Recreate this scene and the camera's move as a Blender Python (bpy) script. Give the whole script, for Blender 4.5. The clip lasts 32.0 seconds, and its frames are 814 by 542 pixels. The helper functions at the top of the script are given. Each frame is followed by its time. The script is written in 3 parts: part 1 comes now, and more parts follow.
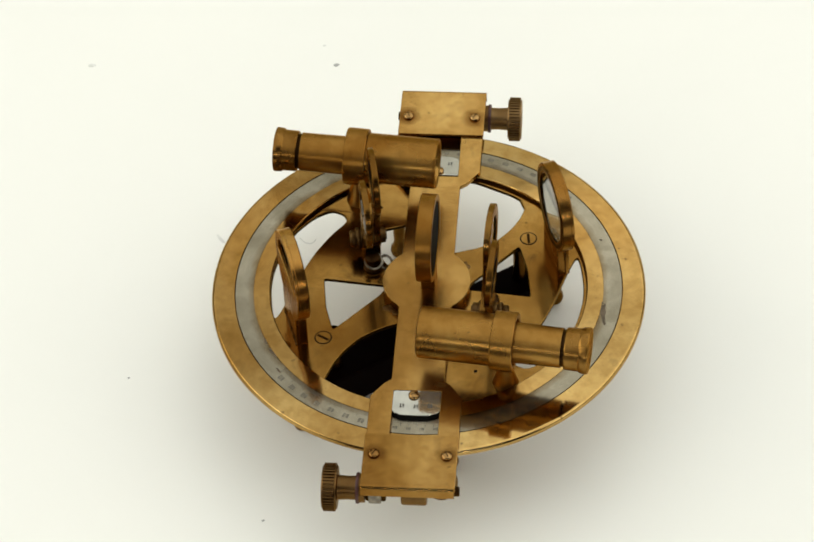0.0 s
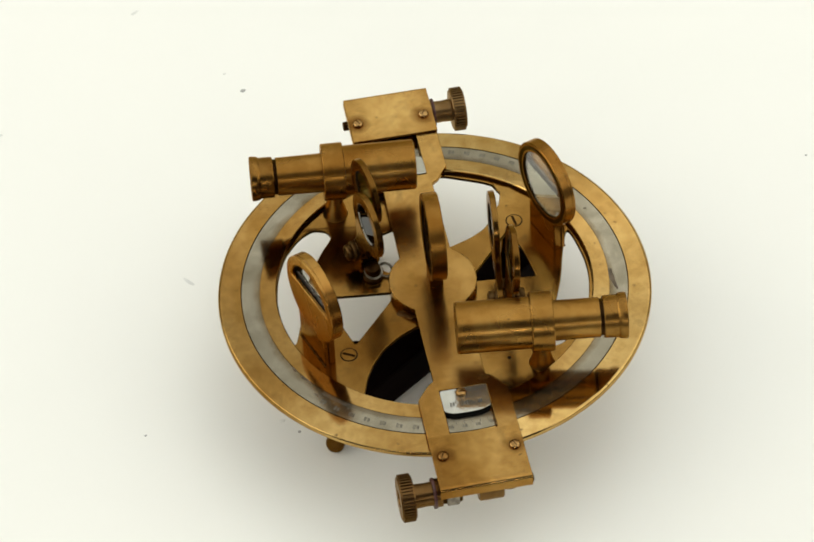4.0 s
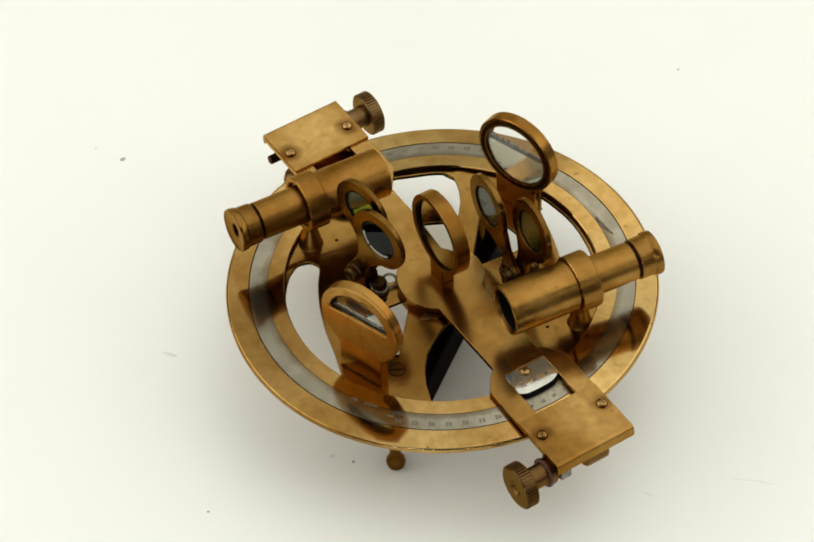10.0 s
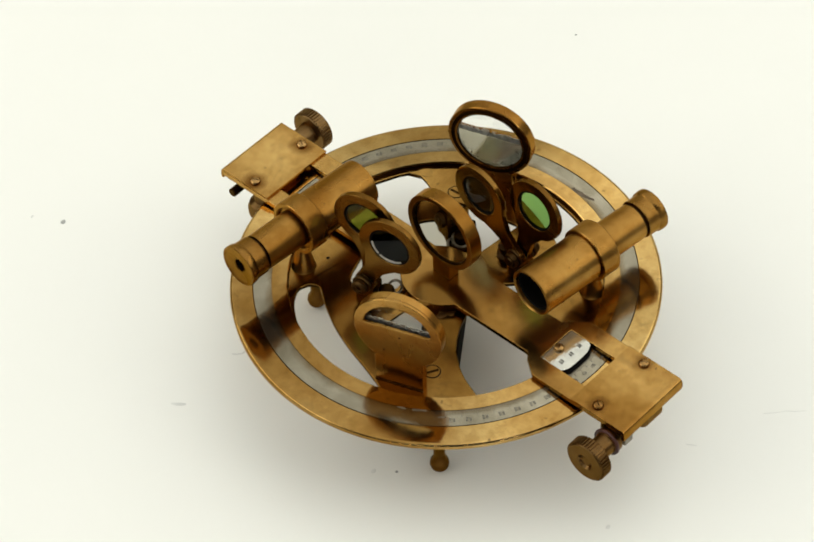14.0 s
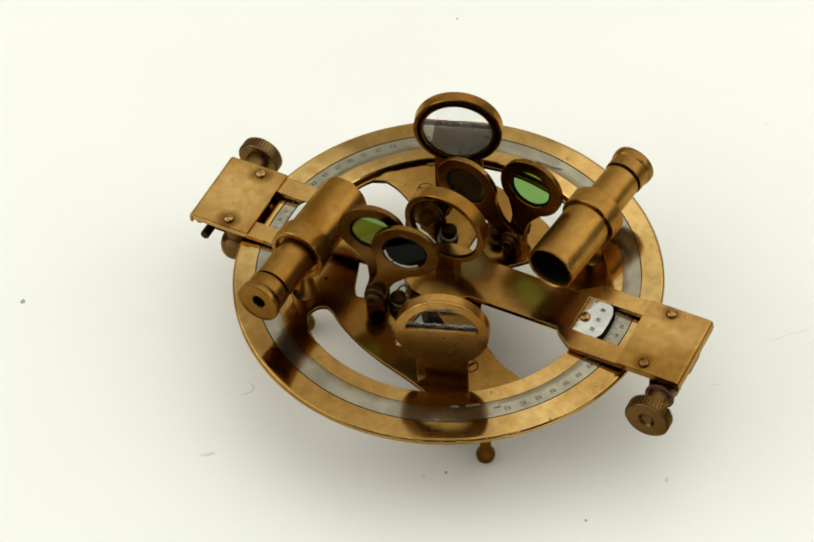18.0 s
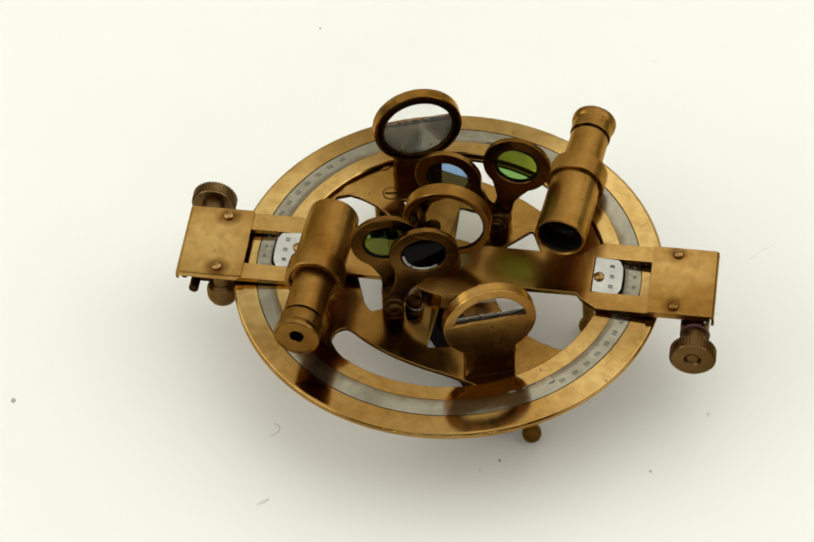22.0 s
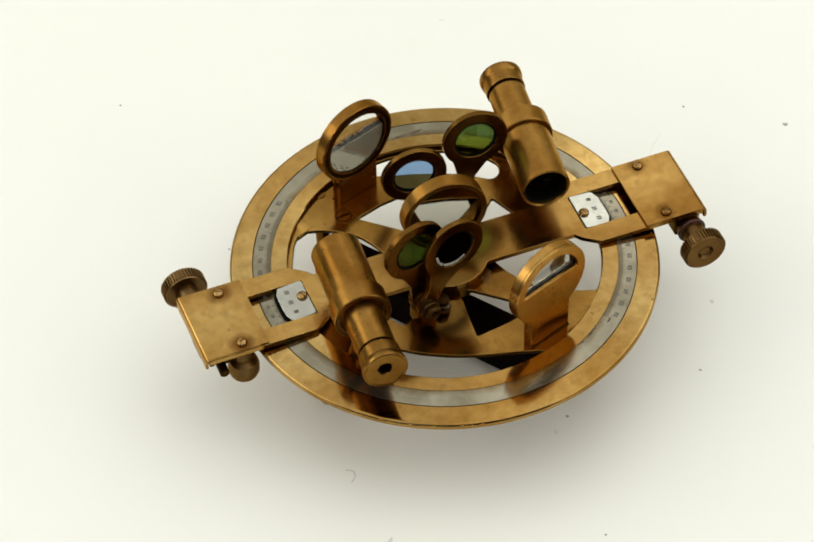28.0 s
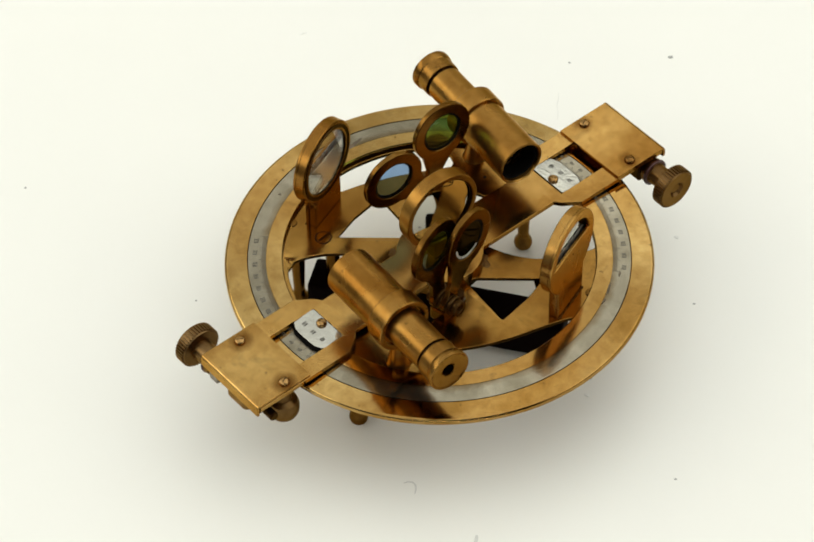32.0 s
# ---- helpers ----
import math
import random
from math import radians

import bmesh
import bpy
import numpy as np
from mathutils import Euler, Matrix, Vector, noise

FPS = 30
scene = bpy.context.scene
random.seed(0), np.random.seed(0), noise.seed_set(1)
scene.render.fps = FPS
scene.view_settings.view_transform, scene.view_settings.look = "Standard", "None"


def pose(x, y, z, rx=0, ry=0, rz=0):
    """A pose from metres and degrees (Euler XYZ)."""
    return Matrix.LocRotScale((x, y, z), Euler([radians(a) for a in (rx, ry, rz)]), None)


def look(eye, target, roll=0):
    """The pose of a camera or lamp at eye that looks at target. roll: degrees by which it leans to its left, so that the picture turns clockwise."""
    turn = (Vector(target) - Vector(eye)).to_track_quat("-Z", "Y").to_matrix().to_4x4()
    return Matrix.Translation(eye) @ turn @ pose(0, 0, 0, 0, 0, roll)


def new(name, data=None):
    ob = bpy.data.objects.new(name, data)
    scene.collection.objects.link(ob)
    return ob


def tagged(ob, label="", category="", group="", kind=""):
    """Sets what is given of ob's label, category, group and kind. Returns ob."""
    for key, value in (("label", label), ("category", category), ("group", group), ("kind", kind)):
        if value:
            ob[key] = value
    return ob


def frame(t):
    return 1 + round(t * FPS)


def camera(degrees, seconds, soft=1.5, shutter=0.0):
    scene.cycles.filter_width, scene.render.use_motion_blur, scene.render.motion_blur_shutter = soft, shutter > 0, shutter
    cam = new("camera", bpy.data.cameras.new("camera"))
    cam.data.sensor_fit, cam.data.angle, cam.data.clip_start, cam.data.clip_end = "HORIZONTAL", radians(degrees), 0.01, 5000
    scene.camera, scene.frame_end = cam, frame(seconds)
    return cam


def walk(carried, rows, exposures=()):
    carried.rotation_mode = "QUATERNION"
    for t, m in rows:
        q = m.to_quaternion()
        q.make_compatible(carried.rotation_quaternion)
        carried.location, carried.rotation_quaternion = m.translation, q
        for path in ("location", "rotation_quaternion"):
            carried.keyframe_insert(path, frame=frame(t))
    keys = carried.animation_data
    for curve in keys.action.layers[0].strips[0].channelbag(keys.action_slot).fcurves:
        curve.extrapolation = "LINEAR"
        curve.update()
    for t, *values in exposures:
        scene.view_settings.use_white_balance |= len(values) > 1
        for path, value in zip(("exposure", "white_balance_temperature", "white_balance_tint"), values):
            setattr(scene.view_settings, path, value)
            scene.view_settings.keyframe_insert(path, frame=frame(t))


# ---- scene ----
# the camera stands still; the board with the instrument on it turns
cam = camera(14.716, 32.0, soft=1.8)
EYE, AIM = (0.0, -0.64487, 0.72978), (-0.005717, 0.033991, -0.004461)
walk(cam, [(0.0, look(EYE, AIM, -1.5705)), (32.0, look(EYE, AIM, -1.5705))], exposures=[(0.0, 0.0), (32.0, 0.0)])

# the turn of the board, seconds and degrees
TURN = [(0.0, 0.0), (3.0, 11.24), (6.0, 22.25), (9.0, 33.46), (13.0, 48.36), (17.0, 63.72), (19.0, 72.63), (21.0, 81.76),
        (23.0, 91.2), (25.0, 101.07), (28.0, 116.01), (29.0, 120.72), (32.0, 134.55)]
CENTRE = Vector((0.00099, -0.00693, 0.0))   # the instrument's centre on the board
HEADING = -4.83
LEAN = -0.8   # one side of the instrument stands a little higher

# ---- light ----
world = bpy.data.worlds.new("world")
world.use_nodes = True
scene.world = world
world.node_tree.nodes["Background"].inputs[0].default_value = (0.9, 0.95, 1.0, 1)
world.node_tree.nodes["Background"].inputs[1].default_value = 0.6


def area(name, eye, target, sx, sy, watts, colour=(1, 1, 1)):
    data = bpy.data.lights.new(name, "AREA")
    data.shape, data.size, data.size_y, data.energy, data.color = "RECTANGLE", sx, sy, watts, colour
    ob = new(name, data)
    ob.matrix_world = look(eye, target)
    return ob


# unseen overhead fills, graded to shape the brass reflections: rows from south to north, (south edge, north edge,
# strength), in two columns, (west edge, east edge, watts for each square metre)
for y0, y1, strength in ((-1.0, 1.25, 0.95), (1.25, 1.56, 0.72), (1.56, 1.76, 0.92), (1.76, 2.06, 1.15)):
    for x0, x1, power in ((-2.07, 0.08, 3.6), (0.08, 2.03, 5.0)):
        x, y, size = (x0 + x1) / 2, (y0 + y1) / 2, (x1 - x0) * (y1 - y0)
        area("ceiling_panel", (x, y, 1.78), (x, y + 0.001, 0.0), x1 - x0, y1 - y0, strength * power * size, (0.98, 1.0, 0.95))
area("ceiling_panel", (-1.25, -1.53, 1.78), (-1.25, -1.529, 0.0), 1.6, 1.02, 3.6 * 1.6 * 1.02, (0.98, 1.0, 0.95))   # a last added fill in the south-west corner
# unseen side fills, added to lift and warm the shadows
area("window_west", (-2.05, -0.1, 0.92), (0.0, -0.1, 0.1), 2.8, 1.6, 36, (1.0, 0.98, 0.85))
area("window_east", (2.05, -0.2, 0.92), (0.0, -0.2, 0.1), 2.8, 1.6, 21, (1.0, 0.98, 0.85))
# unseen narrow strip, added for the thin highlight along the telescope tubes
area("tube_lamp", (0.0, -2.0, 0.72), (0.0, 0.0, 0.0), 2.4, 0.03, 7.0, (1.0, 0.98, 0.90))

# ---- materials ----


def material(name):
    m = bpy.data.materials.new(name)
    m.use_nodes = True
    nt = m.node_tree
    return m, nt, nt.nodes["Principled BSDF"]


def noise_node(nt, scale, detail=3.0, rough=0.55, distort=0.0):
    co = nt.nodes.get("co") or nt.nodes.new("ShaderNodeTexCoord")
    co.name = "co"
    n = nt.nodes.new("ShaderNodeTexNoise")
    n.inputs["Scale"].default_value, n.inputs["Detail"].default_value = scale, detail
    n.inputs["Roughness"].default_value, n.inputs["Distortion"].default_value = rough, distort
    nt.links.new(co.outputs["Object"], n.inputs["Vector"])
    return n


def ramp(nt, source, stops):
    r = nt.nodes.new("ShaderNodeValToRGB")
    while len(r.color_ramp.elements) < len(stops):
        r.color_ramp.elements.new(0.5)
    for e, (at, colour) in zip(r.color_ramp.elements, stops):
        e.position, e.color = at, (*colour, 1) if len(colour) == 3 else colour
    nt.links.new(source, r.inputs[0])
    return r


def mix(nt, fac, a, b, how="MIX"):
    n = nt.nodes.new("ShaderNodeMix")
    n.data_type, n.blend_type = "RGBA", how
    for socket, value in ((n.inputs[0], fac), (n.inputs[6], a), (n.inputs[7], b)):
        if isinstance(value, (int, float)):
            socket.default_value = value
        elif isinstance(value, tuple):
            socket.default_value = (*value, 1)
        else:
            nt.links.new(value, socket)
    return n.outputs[2]


def bump(nt, p, source, strength, distance):
    b = nt.nodes.new("ShaderNodeBump")
    b.inputs["Strength"].default_value, b.inputs["Distance"].default_value = strength, distance
    nt.links.new(source, b.inputs["Height"])
    nt.links.new(b.outputs[0], p.inputs["Normal"])


def brass(name, light, dark, stain, r0, r1, stains=0.5, relief=0.07, bloom=0.0):
    """Old polished brass: tarnish in soft clouds, a few brown spots, faint polish marks."""
    m, nt, p = material(name)
    p.inputs["Metallic"].default_value = 1.0
    p.inputs["Specular Tint"].default_value = (0.92, 0.71, 0.47, 1)
    light, dark = ((c[0], c[1] * 0.955, c[2] * 0.77) for c in (light, dark))
    cloud = noise_node(nt, 38, 4, 0.5, 0.6)
    col = ramp(nt, cloud.outputs[0], [(0.25, dark), (0.75, light)])
    spots = noise_node(nt, 120, 4, 0.6, 0.5)
    mask = ramp(nt, spots.outputs[0], [(0.60, (0, 0, 0)), (0.80, (stains,) * 3)])
    mottle = ramp(nt, noise_node(nt, 240, 4, 0.6, 0.3).outputs[0], [(0.3, (0.82, 0.75, 0.66)), (0.62, (1.03, 1.03, 1.05))])
    zone = ramp(nt, noise_node(nt, 20, 2, 0.5, 0.4).outputs[0], [(0.34, (0.66, 0.55, 0.41)), (0.66, (1.20, 1.24, 1.36))])
    col = mix(nt, 1.0, col.outputs[0], zone.outputs[0], "MULTIPLY")
    worn = mix(nt, 1.0, col, mottle.outputs[0], "MULTIPLY")
    pits = ramp(nt, noise_node(nt, 420, 2, 0.5).outputs[0], [(0.70, (0, 0, 0)), (0.77, (0.75,) * 3)])
    spotted = mix(nt, mask.outputs[0], worn, stain)
    if bloom:   # reddish patches
        patch = ramp(nt, noise_node(nt, 65, 4, 0.6, 0.8).outputs[0], [(0.42, (0, 0, 0)), (0.66, (bloom,) * 3)])
        spotted = mix(nt, patch.outputs[0], spotted, (0.30, 0.112, 0.022))
    nt.links.new(mix(nt, pits.outputs[0], spotted, stain), p.inputs["Base Color"])
    rough = ramp(nt, noise_node(nt, 75, 3, 0.5).outputs[0], [(0.3, (r0,) * 3), (0.7, (r1,) * 3)])
    nt.links.new(rough.outputs[0], p.inputs["Roughness"])
    bump(nt, p, noise_node(nt, 170, 4, 0.6).outputs[0], relief, 0.0002)
    return m


BRASS = brass("brass", (0.46, 0.322, 0.137), (0.37, 0.236, 0.083), (0.14, 0.072, 0.022), 0.07, 0.13)
# frame, arm, satin and dark brass: colours deepened for shade between the parts
BRASS_FRAME = brass("brass_frame", (0.335, 0.199, 0.060), (0.215, 0.119, 0.030), (0.075, 0.035, 0.009), 0.12, 0.22, 0.8)
BRASS_ARM = brass("brass_arm", (0.41, 0.255, 0.089), (0.31, 0.180, 0.053), (0.10, 0.048, 0.012), 0.17, 0.28)
BRASS_SATIN = brass("brass_satin", (0.375, 0.218, 0.067), (0.27, 0.146, 0.039), (0.11, 0.049, 0.011), 0.2, 0.32, 0.7, bloom=0.22)
BRASS_TUBE = brass("brass_tube", (0.36, 0.210, 0.063), (0.275, 0.150, 0.039), (0.12, 0.058, 0.014), 0.24, 0.37, 0.6)
# tarnish and the shade of inner parts, both in this brown
BRASS_DARK = brass("dark_brass", (0.20, 0.110, 0.030), (0.125, 0.064, 0.015), (0.07, 0.034, 0.010), 0.18, 0.30, 0.4)
BRASS_EYEPIECE = brass("brass_eyepiece", (0.29, 0.165, 0.048), (0.19, 0.10, 0.026), (0.08, 0.038, 0.010), 0.22, 0.34, 0.5)
BRASS_BLACK = brass("near_black_brass", (0.034, 0.018, 0.008), (0.018, 0.009, 0.004), (0.012, 0.006, 0.003), 0.3, 0.45, 0.4)
BRASS_SCREW = brass("brass_screw", (0.36, 0.225, 0.10), (0.24, 0.14, 0.056), (0.10, 0.06, 0.03), 0.2, 0.3, 0.4)
BRASS_KNOB = brass("brass_brown", (0.20, 0.126, 0.060), (0.115, 0.070, 0.032), (0.06, 0.04, 0.020), 0.28, 0.42, 0.4)
BRASS_NUT = brass("brass_nut", (0.15, 0.090, 0.038), (0.085, 0.05, 0.02), (0.05, 0.03, 0.014), 0.26, 0.4, 0.5)
BRASS_CORRODED = brass("brass_corroded", (0.13, 0.080, 0.036), (0.055, 0.032, 0.014), (0.02, 0.012, 0.006), 0.3, 0.5, 0.8, 0.8)


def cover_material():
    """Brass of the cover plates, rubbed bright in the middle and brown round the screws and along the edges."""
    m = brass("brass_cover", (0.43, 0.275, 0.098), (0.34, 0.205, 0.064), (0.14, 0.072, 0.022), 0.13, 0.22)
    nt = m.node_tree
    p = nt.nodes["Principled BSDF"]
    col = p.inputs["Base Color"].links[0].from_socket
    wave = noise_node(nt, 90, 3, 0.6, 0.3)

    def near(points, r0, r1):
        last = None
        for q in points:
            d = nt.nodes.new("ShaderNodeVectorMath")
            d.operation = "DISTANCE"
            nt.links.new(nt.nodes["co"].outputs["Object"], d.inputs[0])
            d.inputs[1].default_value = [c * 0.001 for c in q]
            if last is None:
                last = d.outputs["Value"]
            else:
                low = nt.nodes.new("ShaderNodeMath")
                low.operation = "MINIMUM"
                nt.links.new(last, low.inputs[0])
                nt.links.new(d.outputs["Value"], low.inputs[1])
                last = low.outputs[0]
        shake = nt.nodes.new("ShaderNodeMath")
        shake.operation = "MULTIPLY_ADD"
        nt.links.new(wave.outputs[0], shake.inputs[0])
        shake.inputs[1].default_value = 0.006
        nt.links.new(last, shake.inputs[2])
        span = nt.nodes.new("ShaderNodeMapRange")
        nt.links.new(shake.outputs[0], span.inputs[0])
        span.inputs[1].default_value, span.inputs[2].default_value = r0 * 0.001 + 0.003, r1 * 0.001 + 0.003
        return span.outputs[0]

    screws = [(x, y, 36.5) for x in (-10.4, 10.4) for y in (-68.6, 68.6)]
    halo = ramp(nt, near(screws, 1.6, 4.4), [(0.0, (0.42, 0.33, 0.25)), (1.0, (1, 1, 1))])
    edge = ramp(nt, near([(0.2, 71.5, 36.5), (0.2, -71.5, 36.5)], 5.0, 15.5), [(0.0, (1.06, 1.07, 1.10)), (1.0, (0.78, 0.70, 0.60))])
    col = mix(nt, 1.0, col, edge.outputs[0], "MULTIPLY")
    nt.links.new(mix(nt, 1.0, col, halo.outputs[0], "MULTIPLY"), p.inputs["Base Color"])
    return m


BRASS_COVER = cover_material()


def silver_material():
    m, nt, p = material("silvered_brass")
    p.inputs["Metallic"].default_value = 0.96
    cloud = noise_node(nt, 90, 5, 0.65, 0.5)
    col = ramp(nt, cloud.outputs[0], [(0.3, (0.195, 0.167, 0.112)), (0.64, (0.300, 0.266, 0.195))])
    # brown along the inner edge of the band
    flat = nt.nodes.new("ShaderNodeVectorMath")
    flat.operation = "MULTIPLY"
    nt.links.new(nt.nodes["co"].outputs["Object"], flat.inputs[0])
    flat.inputs[1].default_value = (1, 1, 0)
    far = nt.nodes.new("ShaderNodeVectorMath")
    far.operation = "LENGTH"
    nt.links.new(flat.outputs[0], far.inputs[0])
    shake = nt.nodes.new("ShaderNodeMath")
    shake.operation = "MULTIPLY_ADD"
    nt.links.new(noise_node(nt, 140, 4, 0.65).outputs[0], shake.inputs[0])
    shake.inputs[1].default_value = -0.0045
    nt.links.new(far.outputs["Value"], shake.inputs[2])
    span = nt.nodes.new("ShaderNodeMapRange")
    nt.links.new(shake.outputs[0], span.inputs[0])
    span.inputs[1].default_value, span.inputs[2].default_value = 0.0499, 0.0522
    worn = ramp(nt, span.outputs[0], [(0.0, (0.62, 0.50, 0.34)), (1.0, (1, 1, 1))])
    nt.links.new(mix(nt, 1.0, col.outputs[0], worn.outputs[0], "MULTIPLY"), p.inputs["Base Color"])
    p.inputs["Roughness"].default_value = 0.14
    bump(nt, p, noise_node(nt, 700, 3).outputs[0], 0.04, 0.0002)
    return m


SILVER = silver_material()


def plain(name, colour, rough, metal=0.0, vary=0.25, scale=120, gloss=0.5):
    m, nt, p = material(name)
    p.inputs["Specular IOR Level"].default_value = gloss
    n = noise_node(nt, scale, 4)
    lo = tuple(c * (1 - vary) for c in colour)
    nt.links.new(ramp(nt, n.outputs[0], [(0.3, lo), (0.7, colour)]).outputs[0], p.inputs["Base Color"])
    p.inputs["Roughness"].default_value, p.inputs["Metallic"].default_value = rough, metal
    bump(nt, p, noise_node(nt, scale * 6, 3).outputs[0], 0.12, 0.0002)
    return m


WAX = plain("pale_wax", (0.62, 0.60, 0.53), 0.5, 0, 0.3, 600)
GREY_METAL = plain("tarnished_solder", (0.30, 0.26, 0.20), 0.4, 0.8, 0.6, 500)
IVORY = plain("vernier_white_metal", (0.54, 0.525, 0.455), 0.06, 0.85, 0.22, 150)
INK_PALE = plain("engraving_grey", (0.10, 0.09, 0.075), 0.6)
INK = plain("engraving_black", (0.10, 0.088, 0.066), 0.6)
GREY_PAINT = plain("grey_paint", (0.16, 0.155, 0.14), 0.7, 0, 0.7, 700)
RED_FIBRE = plain("red_fibre", (0.07, 0.016, 0.011), 0.5, 0, 0.5, 300)
WOOD = plain("ebonised_wood", (0.004, 0.0012, 0.0009), 0.6, 0, 0.5, 60, 0.02)
BLACK = plain("blackened_metal", (0.004, 0.0035, 0.003), 0.7, 0, 0.25, 120, 0.04)
SOLDER = plain("solder", (0.42, 0.39, 0.34), 0.35, 0.9, 0.5, 300)
BOARD = plain("white_board", (0.862, 0.857, 0.812), 0.45, 0, 0.015, 14)
WALL = plain("grey_wall", (0.42, 0.42, 0.41), 0.9, 0, 0.03, 3)
# for unseen slabs that soak up light where the brass reflects dark
DARK_BLOCKER = plain("dark_blocker", (0.06, 0.06, 0.065), 0.9, 0, 0.2, 5)
FLOOR = plain("grey_floor", (0.35, 0.33, 0.30), 0.6, 0, 0.2, 4)
STAIN = plain("corrosion", (0.15, 0.11, 0.068), 0.6, 0.4, 0.5, 300)
DUST = plain("dust", (0.42, 0.42, 0.40), 0.9)
SCUFF = plain("scuff", (0.845, 0.845, 0.805), 0.55)
SCUFF_DARK = plain("scuff_dark", (0.735, 0.735, 0.705), 0.7)


def mirror_material(name, colour, rough, metal):
    """Old silvered glass with a film of dust and foxed patches."""
    m, nt, p = material(name)
    p.inputs["Metallic"].default_value, p.inputs["Roughness"].default_value = metal, rough
    n = noise_node(nt, 160, 5, 0.7)
    foxed = tuple(c * 0.5 for c in colour)
    nt.links.new(ramp(nt, n.outputs[0], [(0.24, foxed), (0.34, colour)]).outputs[0], p.inputs["Base Color"])
    return m


MIRROR = mirror_material("mirror", (0.70, 0.69, 0.61), 0.03, 1.0)
HAZY = mirror_material("dusty_mirror", (0.76, 0.74, 0.60), 0.06, 0.80)


def glass_material(name, colour, rough=0.0, ior=1.5):
    m, nt, p = material(name)
    p.inputs["Base Color"].default_value = (*colour, 1)
    p.inputs["Transmission Weight"].default_value = 1.0
    p.inputs["Roughness"].default_value = rough
    p.inputs["IOR"].default_value = ior
    return m


CLEAR = glass_material("clear_glass", (0.98, 0.985, 0.965))
GREEN = glass_material("green_glass", (0.24, 0.45, 0.13), 0.0, 1.26)
SMOKE = glass_material("dark_smoke_glass", (0.005, 0.008, 0.010), 0.0, 1.15)
BLUE = glass_material("smoke_blue_glass", (0.25, 0.40, 0.64), 0.0, 1.22)
LENS = glass_material("lens_glass", (0.9, 0.93, 0.9))

# ---- building helpers, all in millimetres ----
MM = 0.001


def part(name, bm, material, parent=None, label="", angle=32, m=None):
    """Links a bmesh (millimetres) as one mesh object under a thing or part."""
    if m is not None:
        bmesh.ops.transform(bm, matrix=m, verts=bm.verts)
    bmesh.ops.scale(bm, vec=(MM, MM, MM), verts=bm.verts)
    bmesh.ops.recalc_face_normals(bm, faces=bm.faces)
    bm.edges.index_update()
    # a wide flat face keeps its own normal beside a narrow bevel
    crisp = []
    for e in bm.edges:
        if len(e.link_faces) == 2:
            a, b = (f.calc_area() for f in e.link_faces)
            if max(a, b) > 4 * min(a, b) and e.calc_face_angle(0.0) > 0.05:
                crisp.append(e.index)
    me = bpy.data.meshes.new(name)
    bm.to_mesh(me)
    bm.free()
    me.materials.append(material)
    me.polygons.foreach_set("use_smooth", [True] * len(me.polygons))
    me.set_sharp_from_angle(angle=radians(angle))
    for k in crisp:
        me.edges[k].use_edge_sharp = True
    ob = new(name, me)
    ob.parent = parent
    if label:
        ob["label"] = label
    return ob


def frame_to(p, ahead, up=(0, 0, 1)):
    """A pose in millimetres at p whose z points along ahead, and y as near to up as it can."""
    z = Vector(ahead).normalized()
    x = Vector(up).cross(z)
    x = x.normalized() if x.length > 1e-6 else Vector((1, 0, 0))
    y = z.cross(x)
    return Matrix.Translation(p) @ Matrix((x, y, z)).transposed().to_4x4()


def lathe(profile, seg=48, closed=False, bm=None, m=None):
    """Turns a profile of (radius, height) round z."""
    bm = bm or bmesh.new()
    rings, made = [], []
    for r, h in profile:
        if r < 1e-6:
            ring = [bm.verts.new((0, 0, h))]
        else:
            ring = [bm.verts.new((r * math.cos(2 * math.pi * k / seg), r * math.sin(2 * math.pi * k / seg), h)) for k in range(seg)]
        rings.append(ring)
        made += ring
    pairs = list(zip(rings, rings[1:])) + ([(rings[-1], rings[0])] if closed else [])
    for a, b in pairs:
        for k in range(seg):
            j = (k + 1) % seg
            if len(a) == 1 and len(b) == 1:
                break
            if len(a) == 1:
                bm.faces.new((a[0], b[j], b[k]))
            elif len(b) == 1:
                bm.faces.new((a[k], a[j], b[0]))
            else:
                bm.faces.new((a[k], a[j], b[j], b[k]))
    if m is not None:
        bmesh.ops.transform(bm, matrix=m, verts=made)
    return bm


def block(centre, size, bevel=0.3, bm=None, rz=0.0, m=None):
    """A bevelled box."""
    own = bmesh.new()
    bmesh.ops.create_cube(own, size=1)
    bmesh.ops.scale(own, vec=size, verts=own.verts)
    if bevel:
        bmesh.ops.bevel(own, geom=own.edges[:], offset=bevel, segments=2, affect="EDGES", profile=0.6)
    bmesh.ops.transform(own, matrix=Matrix.Translation(centre) @ Matrix.Rotation(radians(rz), 4, "Z"), verts=own.verts)
    if m is not None:
        bmesh.ops.transform(own, matrix=m, verts=own.verts)
    return join(bm, own) if bm else own


def join(a, b):
    me = bpy.data.meshes.new("joined")
    b.to_mesh(me)
    b.free()
    a.from_mesh(me)
    bpy.data.meshes.remove(me)
    return a


